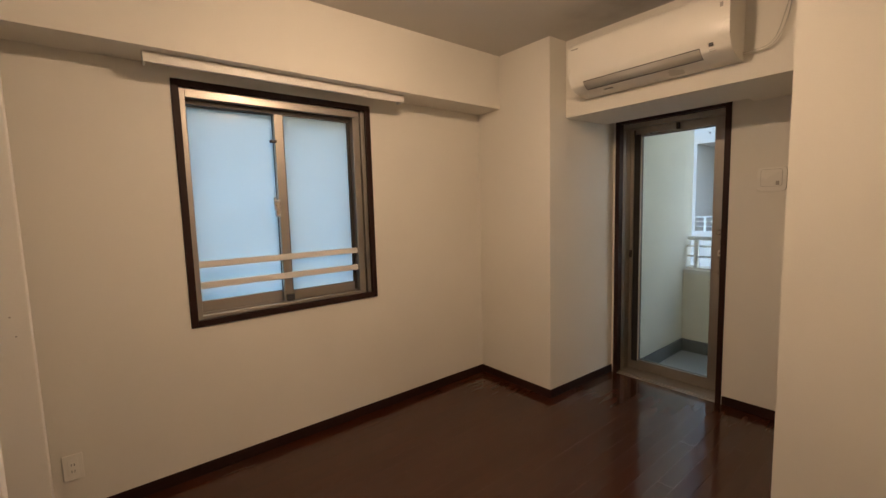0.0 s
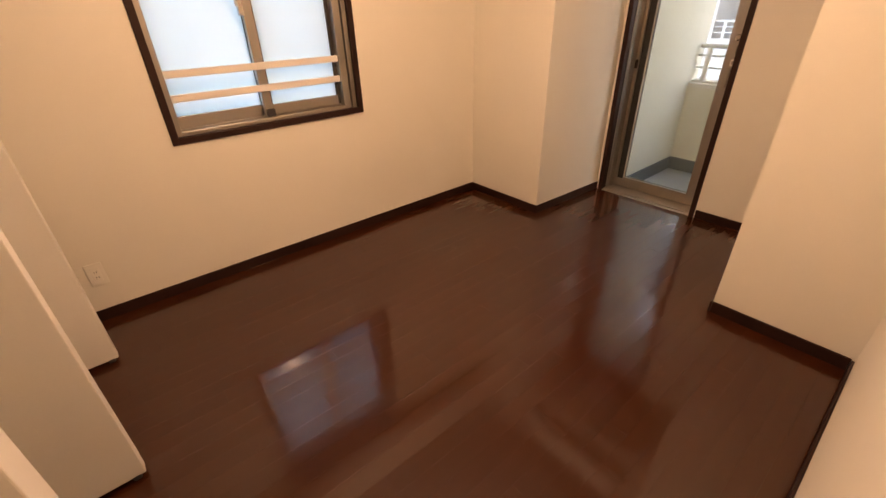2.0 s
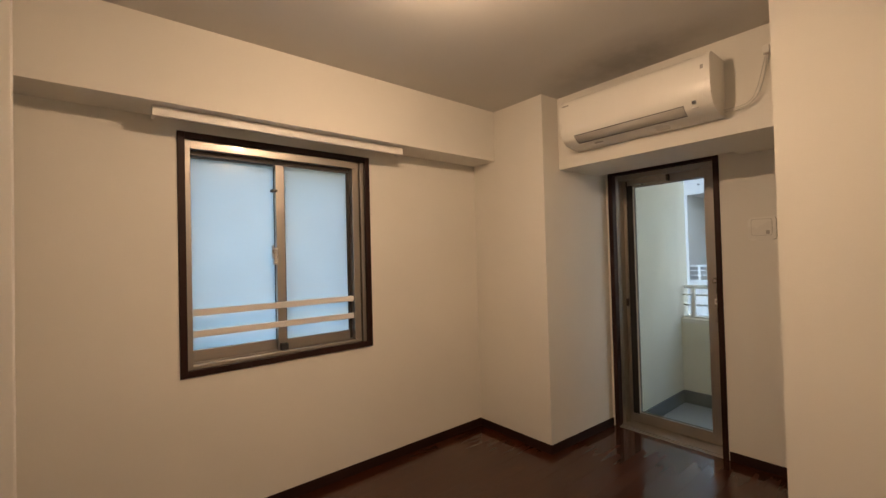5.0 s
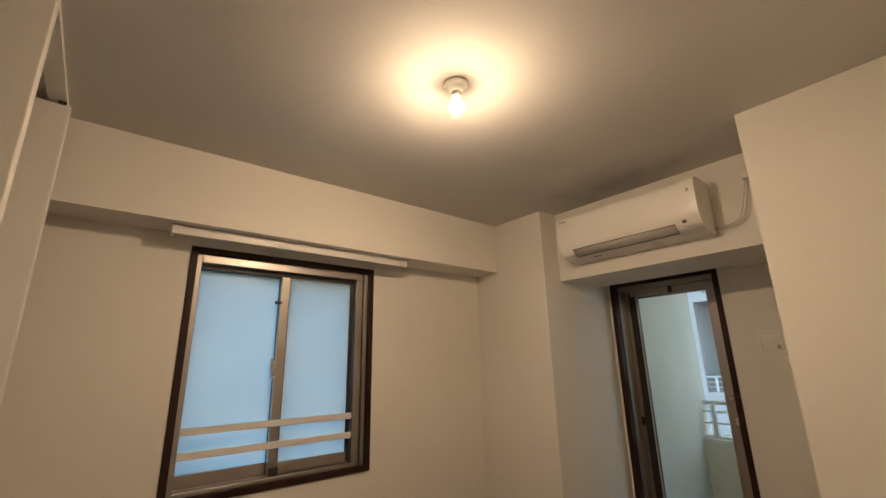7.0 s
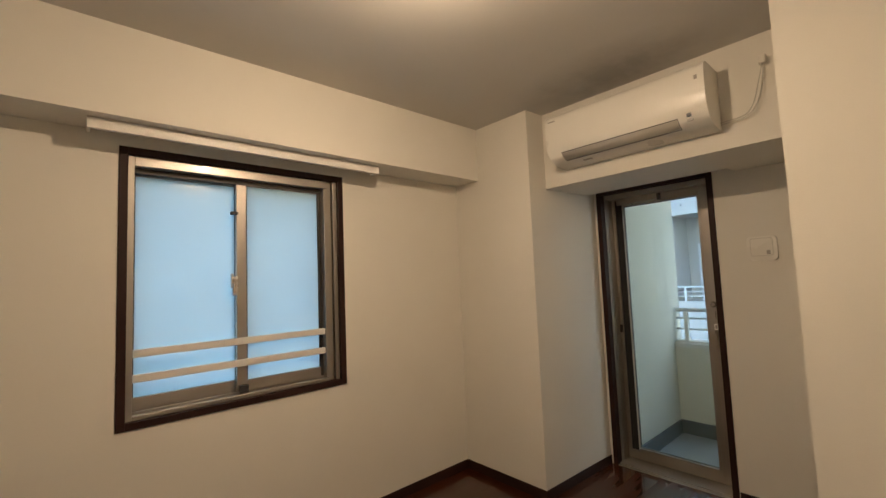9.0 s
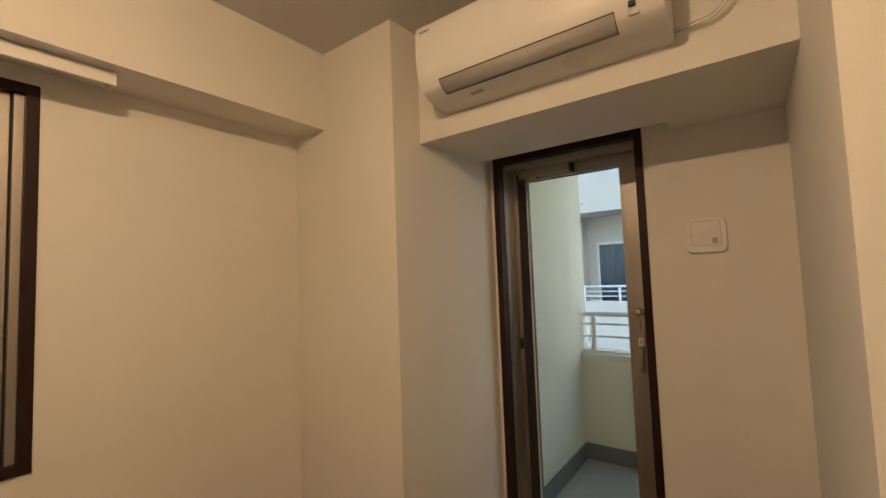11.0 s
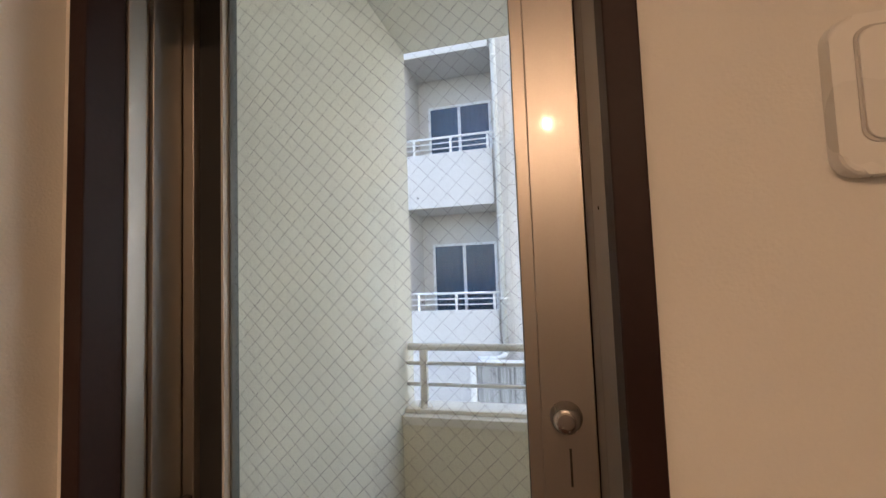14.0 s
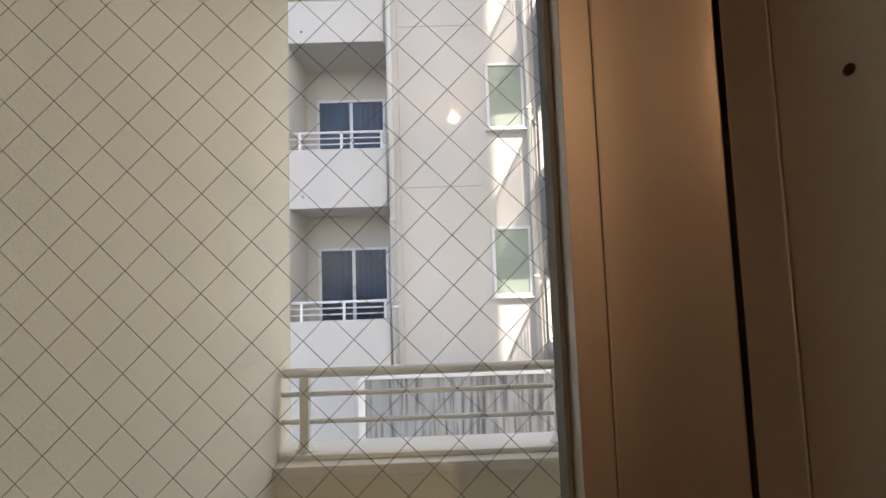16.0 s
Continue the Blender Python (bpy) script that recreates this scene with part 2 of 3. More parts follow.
def extrude_profile(bm, profile, y0, y1, smooth=False):
    """A prism along y from (x, z) pairs."""
    a = [bm.verts.new((x, y0, z)) for x, z in profile]
    b = [bm.verts.new((x, y1, z)) for x, z in profile]
    n = len(profile)
    for i in range(n):
        f = bm.faces.new((a[i], a[(i + 1) % n], b[(i + 1) % n], b[i]))
        f.smooth = smooth
    bm.faces.new(a[::-1])
    bm.faces.new(b)
    return bm


def finish(name, bm, mat):
    bmesh.ops.recalc_face_normals(bm, faces=bm.faces)
    me = bpy.data.meshes.new(name)
    bm.to_mesh(me)
    bm.free()
    me.materials.append(mat)
    return new(name, me)


def structure(name, bm, mat, label=""):
    return tagged(finish(name, bm, mat), label, name.split("_")[0], "", "structure")


def thing(name, at, label, category, group="", kind=""):
    ob = new(name)
    ob.location = at
    ob.empty_display_size = 0.05
    return tagged(ob, label, category, group, kind)


def part(name, bm, mat, parent, label=""):
    ob = finish(name, bm, mat)
    ob.parent = parent
    if parent.type == "EMPTY":
        ob.matrix_parent_inverse = Matrix.Translation(-parent.location)
    if label:
        tagged(ob, label)
    return ob


# ---- large structure ----
NORTH, SOUTH, DOORWALL, CEIL = 2.70, 0.112, 3.378, 2.5
WX0, WX1, WZ0, WZ1 = 0.516, 1.617, 0.80, 2.058
OUT = 3.62
structure("wall_north", boxes((-1.3, WX0, NORTH, NORTH + 0.2, -0.2, 2.7), (WX1, 2.605, NORTH, NORTH + 0.2, -0.2, 2.7), (WX0, WX1, NORTH, NORTH + 0.2, -0.2, WZ0), (WX0, WX1, NORTH, NORTH + 0.2, WZ1, 2.7)), WALLPAPER, "off-white papered wall with a window opening")
structure("beam_north", boxes((-1.1, 2.605, 2.465, NORTH, 2.115, CEIL)), WALLPAPER, "off-white papered ceiling beam above the window")
column = boxes((2.605, OUT, 1.99, NORTH + 0.2, -0.2, 2.7))
for v in column.verts:
    # the south face runs slightly out of square
    if v.co.y < 2:
        v.co.y = 2.008 if v.co.x < 3 else 1.966
structure("wall_column", column, WALLPAPER, "off-white papered corner column")
structure("wall_lintel", boxes((2.78, 3.255, 0.66, 2.03, 1.985, 2.7), (3.255, DOORWALL, 0.66, 1.06, 1.985, 2.7), (3.255, DOORWALL, 1.06, 2.03, 2.03, 2.7)), WALLPAPER, "off-white papered lintel above the door niche")
structure("wall_east", boxes((DOORWALL, OUT, 0.66, 1.178, -0.3, 2.7), (DOORWALL, OUT, 1.178, 1.99, 2.025, 2.7), (DOORWALL, OUT, 1.955, 1.99, -0.3, 2.025), (DOORWALL, OUT, 1.178, 1.955, -0.3, -0.03)), WALLPAPER, "off-white papered wall round the balcony door")
structure("wall_block", boxes((2.32, OUT, -0.1, 0.66, -0.2, 2.7)), WALLPAPER, "off-white papered pillar beside the door niche")
structure("wall_south", boxes((-1.3, 2.32, -0.1, SOUTH, -0.2, 2.7)), WALLPAPER, "off-white papered wall")
structure("wall_west", boxes((-1.3, -1.1, SOUTH, NORTH, -0.2, 2.7), (-1.1, -0.48, 2.45, NORTH, -0.2, CEIL)), WALLPAPER, "off-white papered closet back wall")
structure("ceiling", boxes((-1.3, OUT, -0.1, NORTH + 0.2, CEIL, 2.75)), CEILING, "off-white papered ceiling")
floor = structure("floor", boxes((-1.3, DOORWALL + 0.05, -0.1, NORTH + 0.2, -0.2, -0.006)), SUBFLOOR, "dark brown glossy plank floor")


def baseboard(x0, x1, y0, y1):
    bm = boxes((x0, x1, y0, y1, 0.0, 0.062))
    soft(bm, 0.003, 2)
    return structure("baseboard", bm, DARKWOOD, "dark brown stained wooden baseboard")


baseboard(-0.48, 2.605, NORTH - 0.011, NORTH - 0.0005)
baseboard(2.594, 2.6045, 1.997, NORTH - 0.012)
slanted = baseboard(2.6055, DOORWALL - 0.006, 1.979, 1.9895)
for v in slanted.data.vertices:
    v.co.y += 0.0177 - (v.co.x - 2.605) * 0.0414
baseboard(DOORWALL - 0.011, DOORWALL - 0.0005, 0.672, 1.172)
baseboard(2.309, DOORWALL - 0.012, 0.6605, 0.671)
baseboard(2.309, 2.3195, SOUTH + 0.012, 0.66)
baseboard(-0.4, 2.308, SOUTH + 0.0005, SOUTH + 0.011)

# ---- window ----
window = tagged(thing("window_1", (1.066, NORTH, WZ0), "aluminium sliding window with obscured panes in a dark wooden casing", "window"), kind="structure")
c = 0.034
for spans in ((WX0, WX0 + c, WZ0, WZ1), (WX1 - c, WX1, WZ0, WZ1), (WX0 + c, WX1 - c, WZ0, WZ0 + c), (WX0 + c, WX1 - c, WZ1 - c, WZ1)):
    part("casing", soft(boxes((spans[0], spans[1], NORTH - 0.009, NORTH + 0.05, spans[2], spans[3])), 0.002), DARKWOOD, window, "dark brown wooden casing")
ax0, ax1, az0, az1 = WX0 + c, WX1 - c, WZ0 + c, WZ1 - c
FY = NORTH + 0.012
part("jamb", soft(boxes((ax0, ax0 + 0.026, FY, NORTH + 0.19, az0, az1)), 0.002), ALU, window)
part("jamb", soft(boxes((ax1 - 0.026, ax1, FY, FY + 0.04, az0, az1)), 0.002), ALU, window)
part("jamb", soft(boxes((ax1 - 0.078, ax1 - 0.032, FY + 0.012, NORTH + 0.19, az0, az1)), 0.002), ALU, window)
part("jamb_groove", boxes((ax1 - 0.032, ax1 - 0.026, FY + 0.03, NORTH + 0.19, az0, az1)), RUBBER, window)
part("head", soft(boxes((ax0 + 0.026, ax1 - 0.06, FY, FY + 0.045, az1 - 0.045, az1)), 0.002), ALU, window)
part("head_track", soft(boxes((ax0 + 0.026, ax1 - 0.06, FY + 0.047, NORTH + 0.19, az1 - 0.07, az1)), 0.002), ALUDARK, window)
part("sill", soft(boxes((ax0 + 0.026, ax1 - 0.06, FY, FY + 0.03, az0, az0 + 0.02)), 0.003), ALU, window)
part("sill_track", soft(boxes((ax0 + 0.026, ax1 - 0.06, FY + 0.032, NORTH + 0.19, az0, az0 + 0.012), (ax0 + 0.026, ax1 - 0.06, FY + 0.05, FY + 0.055, az0, az0 + 0.026), (ax0 + 0.026, ax1 - 0.06, FY + 0.1, FY + 0.105, az0, az0 + 0.026)), 0.001), ALU, window)


def sash(x0, x1, y, left, right, dark=False):
    z0, z1 = az0 + 0.02, az1 - 0.05
    spans = [(x0, x0 + left, y, y + 0.03, z0, z1), (x0 + left, x1 - right, y, y + 0.03, z0, z0 + 0.06), (x0 + left, x1 - right, y, y + 0.03, z1 - 0.022, z1)]
    if not dark:
        spans.append((x1 - right, x1, y, y + 0.03, z0, z1))
    s = part("sash", soft(boxes(*spans), 0.0015), ALU, window)
    if dark:
        # dark metal here stands in for the shade on the closing stile
        part("closing_stile", soft(boxes((x1 - right, x1, y + 0.006, y + 0.03, z0, z1)), 0.002), ALUDARK, s, "closing stile with its shade put into a dark colour")
    part("gasket", boxes((x0 + left, x0 + left + 0.004, y + 0.004, y + 0.024, z0 + 0.06, z1 - 0.022), (x1 - right - 0.004, x1 - right, y + 0.004, y + 0.024, z0 + 0.06, z1 - 0.022)), RUBBER, s)
    g = part("pane", boxes((x0 + left + 0.002, x1 - right - 0.002, y + 0.012, y + 0.016, z0 + 0.06, z1 - 0.022)), FROST, s, "pale obscured glass pane")
    g.visible_shadow = False
    return s


sash(ax0 + 0.004, 1.075, FY + 0.095, 0.03, 0.045)
inner_sash = sash(1.022, ax1 - 0.062, FY + 0.05, 0.05, 0.035, True)
part("latch", soft(boxes((1.0, 1.026, FY + 0.036, FY + 0.066, 1.36, 1.46), (0.99, 1.004, FY + 0.03, FY + 0.046, 1.40, 1.475)), 0.004), STEEL, inner_sash, "grey crescent latch")
part("stop_pin", soft(boxes((0.995, 1.03, FY + 0.04, FY + 0.07, 1.79, 1.806)), 0.003), ALUDARK, inner_sash)
part("roller_guide", soft(boxes((1.03, 1.075, FY + 0.03, FY + 0.06, az0 + 0.02, az0 + 0.06)), 0.004), PLASTICDARK, inner_sash)
guard = thing("window_guard", (1.066, FY + 0.03, 1.0), "two flat beige metal guard bars across the window", "guard rail")
for z in (1.104, 0.992):
    part("bar", soft(boxes((ax0 + 0.022, ax1 - 0.058, FY + 0.026, FY + 0.034, z, z + 0.036)), 0.002), PAINTED, guard)

# ---- curtain rail box under the beam ----
pelmet = thing("curtain_pelmet", (1.07, 2.62, 2.07), "long white curtain rail box above the window", "pelmet")
part("front", soft(boxes((0.40, 1.778, 2.522, 2.534, 2.066, 2.113)), 0.002), PAINTED, pelmet)
part("top_board", soft(boxes((0.40, 1.778, 2.5345, 2.60, 2.101, 2.1145)), 0.002), PAINTED, pelmet)
part("rail", soft(boxes((0.44, 1.74, 2.56, 2.58, 2.082, 2.1)), 0.002), PAINTED, pelmet)
for x in (0.401, 1.765):
    part("end_cap", soft(boxes((x, x + 0.012, 2.5345, 2.60, 2.068, 2.1)), 0.002), PAINTED, pelmet)

# ---- balcony door ----
door = tagged(thing("door_1", (DOORWALL, 1.57, 0), "aluminium balcony door with wired clear glass in a dark wooden casing", "door"), kind="structure")
DY0, DY1, DZ = 1.178, 1.955, 2.022
for s in ((DY0, DY0 + 0.034, 0, DZ), (DY1 - 0.034, DY1, 0, DZ), (DY0 + 0.034, DY1 - 0.034, DZ - 0.036, DZ)):
    part("casing", soft(boxes((DOORWALL - 0.01, 3.428, s[0], s[1], s[2], s[3])), 0.002), DARKWOOD, door, "dark brown wooden casing")
j0, j1 = DY0 + 0.034, DY1 - 0.034
L0J, L1J = 1.2235, 1.9165
# aluminium frame, stepped in depth
for y0, y1, x0, x1, y2 in ((j0 - 0.03, j0 + 0.008, 3.43, 3.4995, j0), (j0 - 0.03, j0 + 0.0145, 3.50, 3.526, j0 + 0.008), (j0 - 0.03, L0J, 3.5265, 3.60, L0J)):
    jamb = boxes((x0, x1, y0, y1, 0, DZ - 0.036))
    for v in jamb.verts:
        # splayed towards the room
        if v.co.x < x0 + 0.001 and v.co.y > j0 - 0.01:
            v.co.y = y2
    part("jamb", soft(jamb, 0.001), ALU, door)
for y0, y1, x0, x1 in ((j1 - 0.004, j1 + 0.03, 3.43, 3.462), (j1 + 0.001, j1 + 0.03, 3.462, 3.47), (j1 - 0.008, j1 + 0.03, 3.47, 3.526), (L1J, j1 + 0.03, 3.5265, 3.60)):
    part("jamb", soft(boxes((x0, x1, y0, y1, 0, DZ - 0.036)), 0.0015), ALU, door)
part("head", soft(boxes((3.43, 3.50, j0 + 0.006, j1 - 0.008, 1.955, DZ - 0.036), (3.50, 3.60, j0 + 0.006, j1 - 0.008, 1.978, DZ - 0.036)), 0.0015), ALU, door)
part("threshold", soft(boxes((3.37, 3.40, j0 - 0.03, j1 + 0.03, -0.03, 0.004), (3.40, 3.61, j0 - 0.03, j1 + 0.03, -0.03, 0.012)), 0.002), ALU, door, "silver aluminium threshold")
part("rust_spot", lathe(bmesh.new(), (3.466, j0 + 0.0044, 1.435), (0, 1, 0), ((-0.001, 0.0026), (0.0003, 0.0026), (0.0006, 0.0015)), 10), DARKWOOD, door, "small rust spot")
part("catch", soft(boxes((3.445, 3.455, 1.235, 1.265, 1.966, 1.974)), 0.001), PLASTICDARK, door)
L0, L1, LX0, LX1, LZ0, LZ1 = 1.228, 1.912, 3.527, 3.572, 0.016, 1.972
GY0, GY1, GZ0, GZ1 = 1.318, 1.830, 0.097, 1.90
OY0, OY1, OZ0, OZ1 = 1.300, 1.888, 0.079, 1.916
leaf = part("leaf", soft(boxes((LX0, LX1, L0, OY0, LZ0, LZ1), (LX0, LX1, OY1, L1, LZ0, LZ1), (LX0, LX1, OY0, OY1, LZ0, OZ0), (LX0, LX1, OY0, OY1, OZ1, LZ1)), 0.0015), ALU, door, "grey aluminium leaf frame")
for spans in ((OY0 + 0.0001, GY0, OZ0, OZ1), (GY0, GY1, OZ0, GZ0), (GY0, GY1, GZ1, OZ1)):
    part("glazing_bead", soft(boxes((LX0 + 0.0004, LX1 - 0.006, *spans)), 0.0004), ALU, leaf)
# gasket and the shade of the recess beside it, as one black strip
part("glazing_channel", soft(boxes((LX0 + 0.012, LX1 - 0.006, GY1 + 0.006, OY1 - 0.0006, OZ0, OZ1)), 0.001), RUBBER, leaf, "black rubber glazing channel, widened to stand in for recess shade")
part("glazing_bead", soft(boxes((LX0 + 0.006, LX1 - 0.007, GY1 + 0.0004, GY1 + 0.0055, OZ0 + 0.0005, OZ1 - 0.0005)), 0.0006), FLAP, leaf, "thin pale vinyl glazing bead")
part("gasket", boxes((3.546, 3.564, GY0, GY0 + 0.003, GZ0, GZ1), (3.546, 3.564, GY1 - 0.004, GY1, GZ0, GZ1), (3.546, 3.564, GY0, GY1, GZ0, GZ0 + 0.003), (3.546, 3.564, GY0, GY1, GZ1 - 0.004, GZ1)), GASKET, leaf)
glass = part("pane", boxes((3.552, 3.558, GY0 + 0.002, GY1 - 0.002, GZ0 + 0.002, GZ1 - 0.002)), CLEAR, leaf, "clear glass with a diamond wire mesh")
glass.visible_shadow = False
wires = bmesh.new()
pitch, wr = 0.0309, 0.0002
for sgn, base in ((1, 1.3461), (-1, 1.4751)):
    for k in range(-70, 40):
        # a straight wire at 45 degrees, cut to the pane
        zc = base + k * pitch
        ya, yb = GY0 + 0.004, GY1 - 0.005
        za, zb = zc + sgn * (ya - GY0), zc + sgn * (yb - GY0)
        lo, hi = GZ0 + 0.004, GZ1 - 0.005
        ends = []
        for y, z in ((ya, za), (yb, zb)):
            zz = min(max(z, lo), hi)
            ends.append((3.555, y + (zz - z) * sgn, zz))
        if ends[1][1] - ends[0][1] > 0.01:
            tube(wires, ends, wr, 4)
part("wire_mesh", wires, WIRE, leaf, "fine dark diamond wire mesh")
part("hinge", soft(boxes((LX0 - 0.022, LX0, 1.8885, 1.903, 0.942, 1.002)), 0.003), ALUDARK, leaf)
part("hinge", soft(boxes((LX0 - 0.012, LX0, 1.874, 1.882, 1.90, 1.95)), 0.002), ALUDARK, leaf)
part("stop", boxes((LX1 + 0.001, 3.598, j0, GY0 - 0.03, 0.013, 1.977), (LX1 + 0.001, 3.598, GY1 + 0.03, j1, 0.013, 1.977), (LX1 + 0.001, 3.598, GY0 - 0.03, GY1 + 0.03, GZ1 + 0.03, 1.977), (LX1 + 0.001, 3.598, GY0 - 0.03, GY1 + 0.03, 0.013, GZ0 - 0.03)), ALUDARK, door)
closer = part("door_closer", soft(boxes((LX0 - 0.036, LX0, 1.56, 1.80, 1.912, 1.958)), 0.006), ALU, leaf, "grey metal door closer")
part("arm", soft(boxes((LX0 - 0.03, LX0 - 0.018, 1.30, 1.62, 1.962, 1.967)), 0.001), ALUDARK, closer)
part("end_cap", soft(boxes((LX0 - 0.039, LX0, 1.545, 1.56, 1.908, 1.962)), 0.003), ALUDARK, closer)
part("cap", lathe(bmesh.new(), (LX0 - 0.018, 1.75, 1.914), (0, 0, -1), ((0, 0.013), (0.008, 0.012), (0.011, 0.008))), STEEL, closer)
knob = part("thumb_turn", lathe(bmesh.new(), (LX0, 1.267, 1.162), (-1, 0, 0), ((0, 0.0215), (0.004, 0.0215), (0.006, 0.018), (0.02, 0.0175), (0.0225, 0.015), (0.0235, 0.01))), STEEL, leaf, "round steel thumb turn")
part("handle_base", soft(boxes((LX0 - 0.014, LX0, 1.249, 1.274, 1.0, 1.038)), 0.002), PLASTIC, leaf, "pale square handle base")
part("handle_window", boxes((LX0 - 0.0155, LX0 - 0.0135, 1.2565, 1.2665, 1.008, 1.030)), PLASTICGREY, leaf)
hb = bmesh.new()
extrude_profile(hb, ((LX0 - 0.014, 1.0), (LX0 - 0.038, 0.982), (LX0 - 0.04, 0.965), (LX0 - 0.034, 0.90), (LX0 - 0.026, 0.875), (LX0 - 0.02, 0.875), (LX0 - 0.024, 0.955), (LX0, 0.97), (LX0, 1.0)), 1.253, 1.270)
part("handle", soft(hb, 0.0015), ALU, leaf, "slim grey lever handle")
part("lock_plate", soft(boxes((LX0 - 0.001, LX0 + 0.001, 1.262, 1.265, 1.07, 1.12)), 0.0003), ALUDARK, leaf)

# ---- air conditioner ----
ac = thing("air_conditioner", (2.78, 1.39, 2.08), "white wall-mounted air conditioner above the balcony door", "air conditioner")
A0, A1 = 0.968, 1.835
prof = [(2.7785, 2.385), (2.615, 2.385), (2.59, 2.380), (2.574, 2.368), (2.566, 2.35), (2.562, 2.30), (2.562, 2.24), (2.566, 2.195), (2.574, 2.165), (2.59, 2.135), (2.61, 2.113), (2.66, 2.092), (2.72, 2.082), (2.7785, 2.08)]


def rounded(points, steps=5):
    """A smooth line through (x, z) pairs, ends kept."""
    out = []
    for k in range(len(points) - 1):
        p0, p1, p2, p3 = (Vector(points[min(max(k + d, 0), len(points) - 1)]) for d in (-1, 0, 1, 2))
        for q in range(steps):
            u = q / steps
            v = 0.5 * (2 * p1 + (p2 - p0) * u + (2 * p0 - 5 * p1 + 4 * p2 - p3) * u * u + (3 * p1 - p0 - 3 * p2 + p3) * u ** 3)
            out.append((v.x, v.y))
    return out + [tuple(points[-1])]


def shell(points, grow):
    """The same line moved outwards from the unit's middle."""
    return [(2.70 + (x - 2.70) * grow, 2.235 + (z - 2.235) * grow) for x, z in points]


curve = rounded(prof[1:-1])
part("body", soft(extrude_profile(bmesh.new(), [prof[0]] + curve + [prof[-1]], A0, A1, True), 0.0008, 1), PLASTIC, ac)
part("side_panel", soft(extrude_profile(bmesh.new(), [prof[0]] + shell(curve, 1.012) + [prof[-1]], A0 - 0.012, A0 + 0.010, True), 0.001, 1), PLASTIC, ac)
sweep = [p for p in curve if p[1] < 2.143 and p[0] < 2.648]


def skin(a, b, y0, y1):
    """A curved plate over the lower front, between two offsets."""
    return extrude_profile(bmesh.new(), shell(sweep[a:b], 1.0035) + shell(sweep[a:b][::-1], 0.985), y0, y1, True)


part("flap", skin(0, len(sweep), 1.092, 1.742), FLAP, ac, "pale grey air outlet flap")
for y0 in (1.0895, 1.7425):
    part("flap_gap", skin(0, len(sweep), y0, y0 + 0.0022), PLASTICDARK, ac)
for at in (0, len(sweep) - 1):
    x, z = shell(sweep[at:at + 1], 1.004)[0]
    part("flap_gap", boxes((x - 0.0008, x + 0.004, 1.0895, 1.7445, z - 0.002, z + 0.0016)), PLASTICDARK, ac)
part("sensor", soft(boxes((2.5765, 2.592, 1.028, 1.048, 2.137, 2.153)), 0.002), PLASTICDARK, ac, "small dark sensor window")
part("display", soft(boxes((2.594, 2.612, 1.022, 1.052, 2.118, 2.132)), 0.002), FLAP, ac)
part("badge", boxes((2.5604, 2.5622, 1.765, 1.812, 2.335, 2.342)), PLASTICGREY, ac)
part("badge", boxes((2.5604, 2.5622, 0.985, 0.999, 2.30, 2.32)), PLASTICGREY, ac)
part("clip", soft(boxes((2.672, 2.688, 1.60, 1.655, 2.0845, 2.0905)), 0.001), PLASTICGREY, ac, "small grey clip under the flap")
cord = thing("power_cord", (2.77, 0.77, 2.36), "white power cord hanging in a loop from a wall socket", "cord")
loop = []
for i in range(25):
    u = i / 24
    # from the socket down and round to the unit
    y = 0.768 + 0.2 * u ** 2.2
    z = 2.36 - 0.255 * math.sin(min(1, u * 1.25) * math.pi / 2) + 0.004 * math.sin(9 * u)
    loop.append((2.768 - 0.02 * math.sin(math.pi * u), y, z))
part("cable", tube(bmesh.new(), loop, 0.0026, 8), FLAP, cord)
part("cable", tube(bmesh.new(), [(x - 0.006, y + 0.014 * math.sin(3 * (2.36 - z) / 0.26), z + 0.008 * (2.36 - z) / 0.26) for x, y, z in loop], 0.0022, 8), FLAP, cord)
part("plug", soft(boxes((2.745, 2.7785, 0.753, 0.783, 2.345, 2.385)), 0.005), PLASTIC, cord)

# ---- wall vent and outlet ----
vent = thing("wall_vent", (DOORWALL, 0.954, 1.505), "white square plastic wall vent with a grey tag", "vent")


def rounded_plate(x0, x1, y0, y1, z0, z1, r):
    bm = bmesh.new()
    ring = []
    for cy, cz, a0 in ((y1 - r, z1 - r, 0), (y0 + r, z1 - r, 90), (y0 + r, z0 + r, 180), (y1 - r, z0 + r, 270)):
        for k in range(7):
            a = radians(a0 + 15 * k)
            ring.append((cy + r * math.cos(a), cz + r * math.sin(a)))
    a = [bm.verts.new((x1, y, z)) for y, z in ring]
    b = [bm.verts.new((x0, y, z)) for y, z in ring]
    for i in range(len(ring)):
        bm.faces.new((a[i], a[(i + 1) % len(ring)], b[(i + 1) % len(ring)], b[i]))
    bm.faces.new(a[::-1])
    face = bm.faces.new(b)
    bmesh.ops.bevel(bm, geom=list(face.edges), offset=min(0.005, (x1 - x0) * 0.4), segments=3, affect="EDGES", profile=0.5)
    return bm


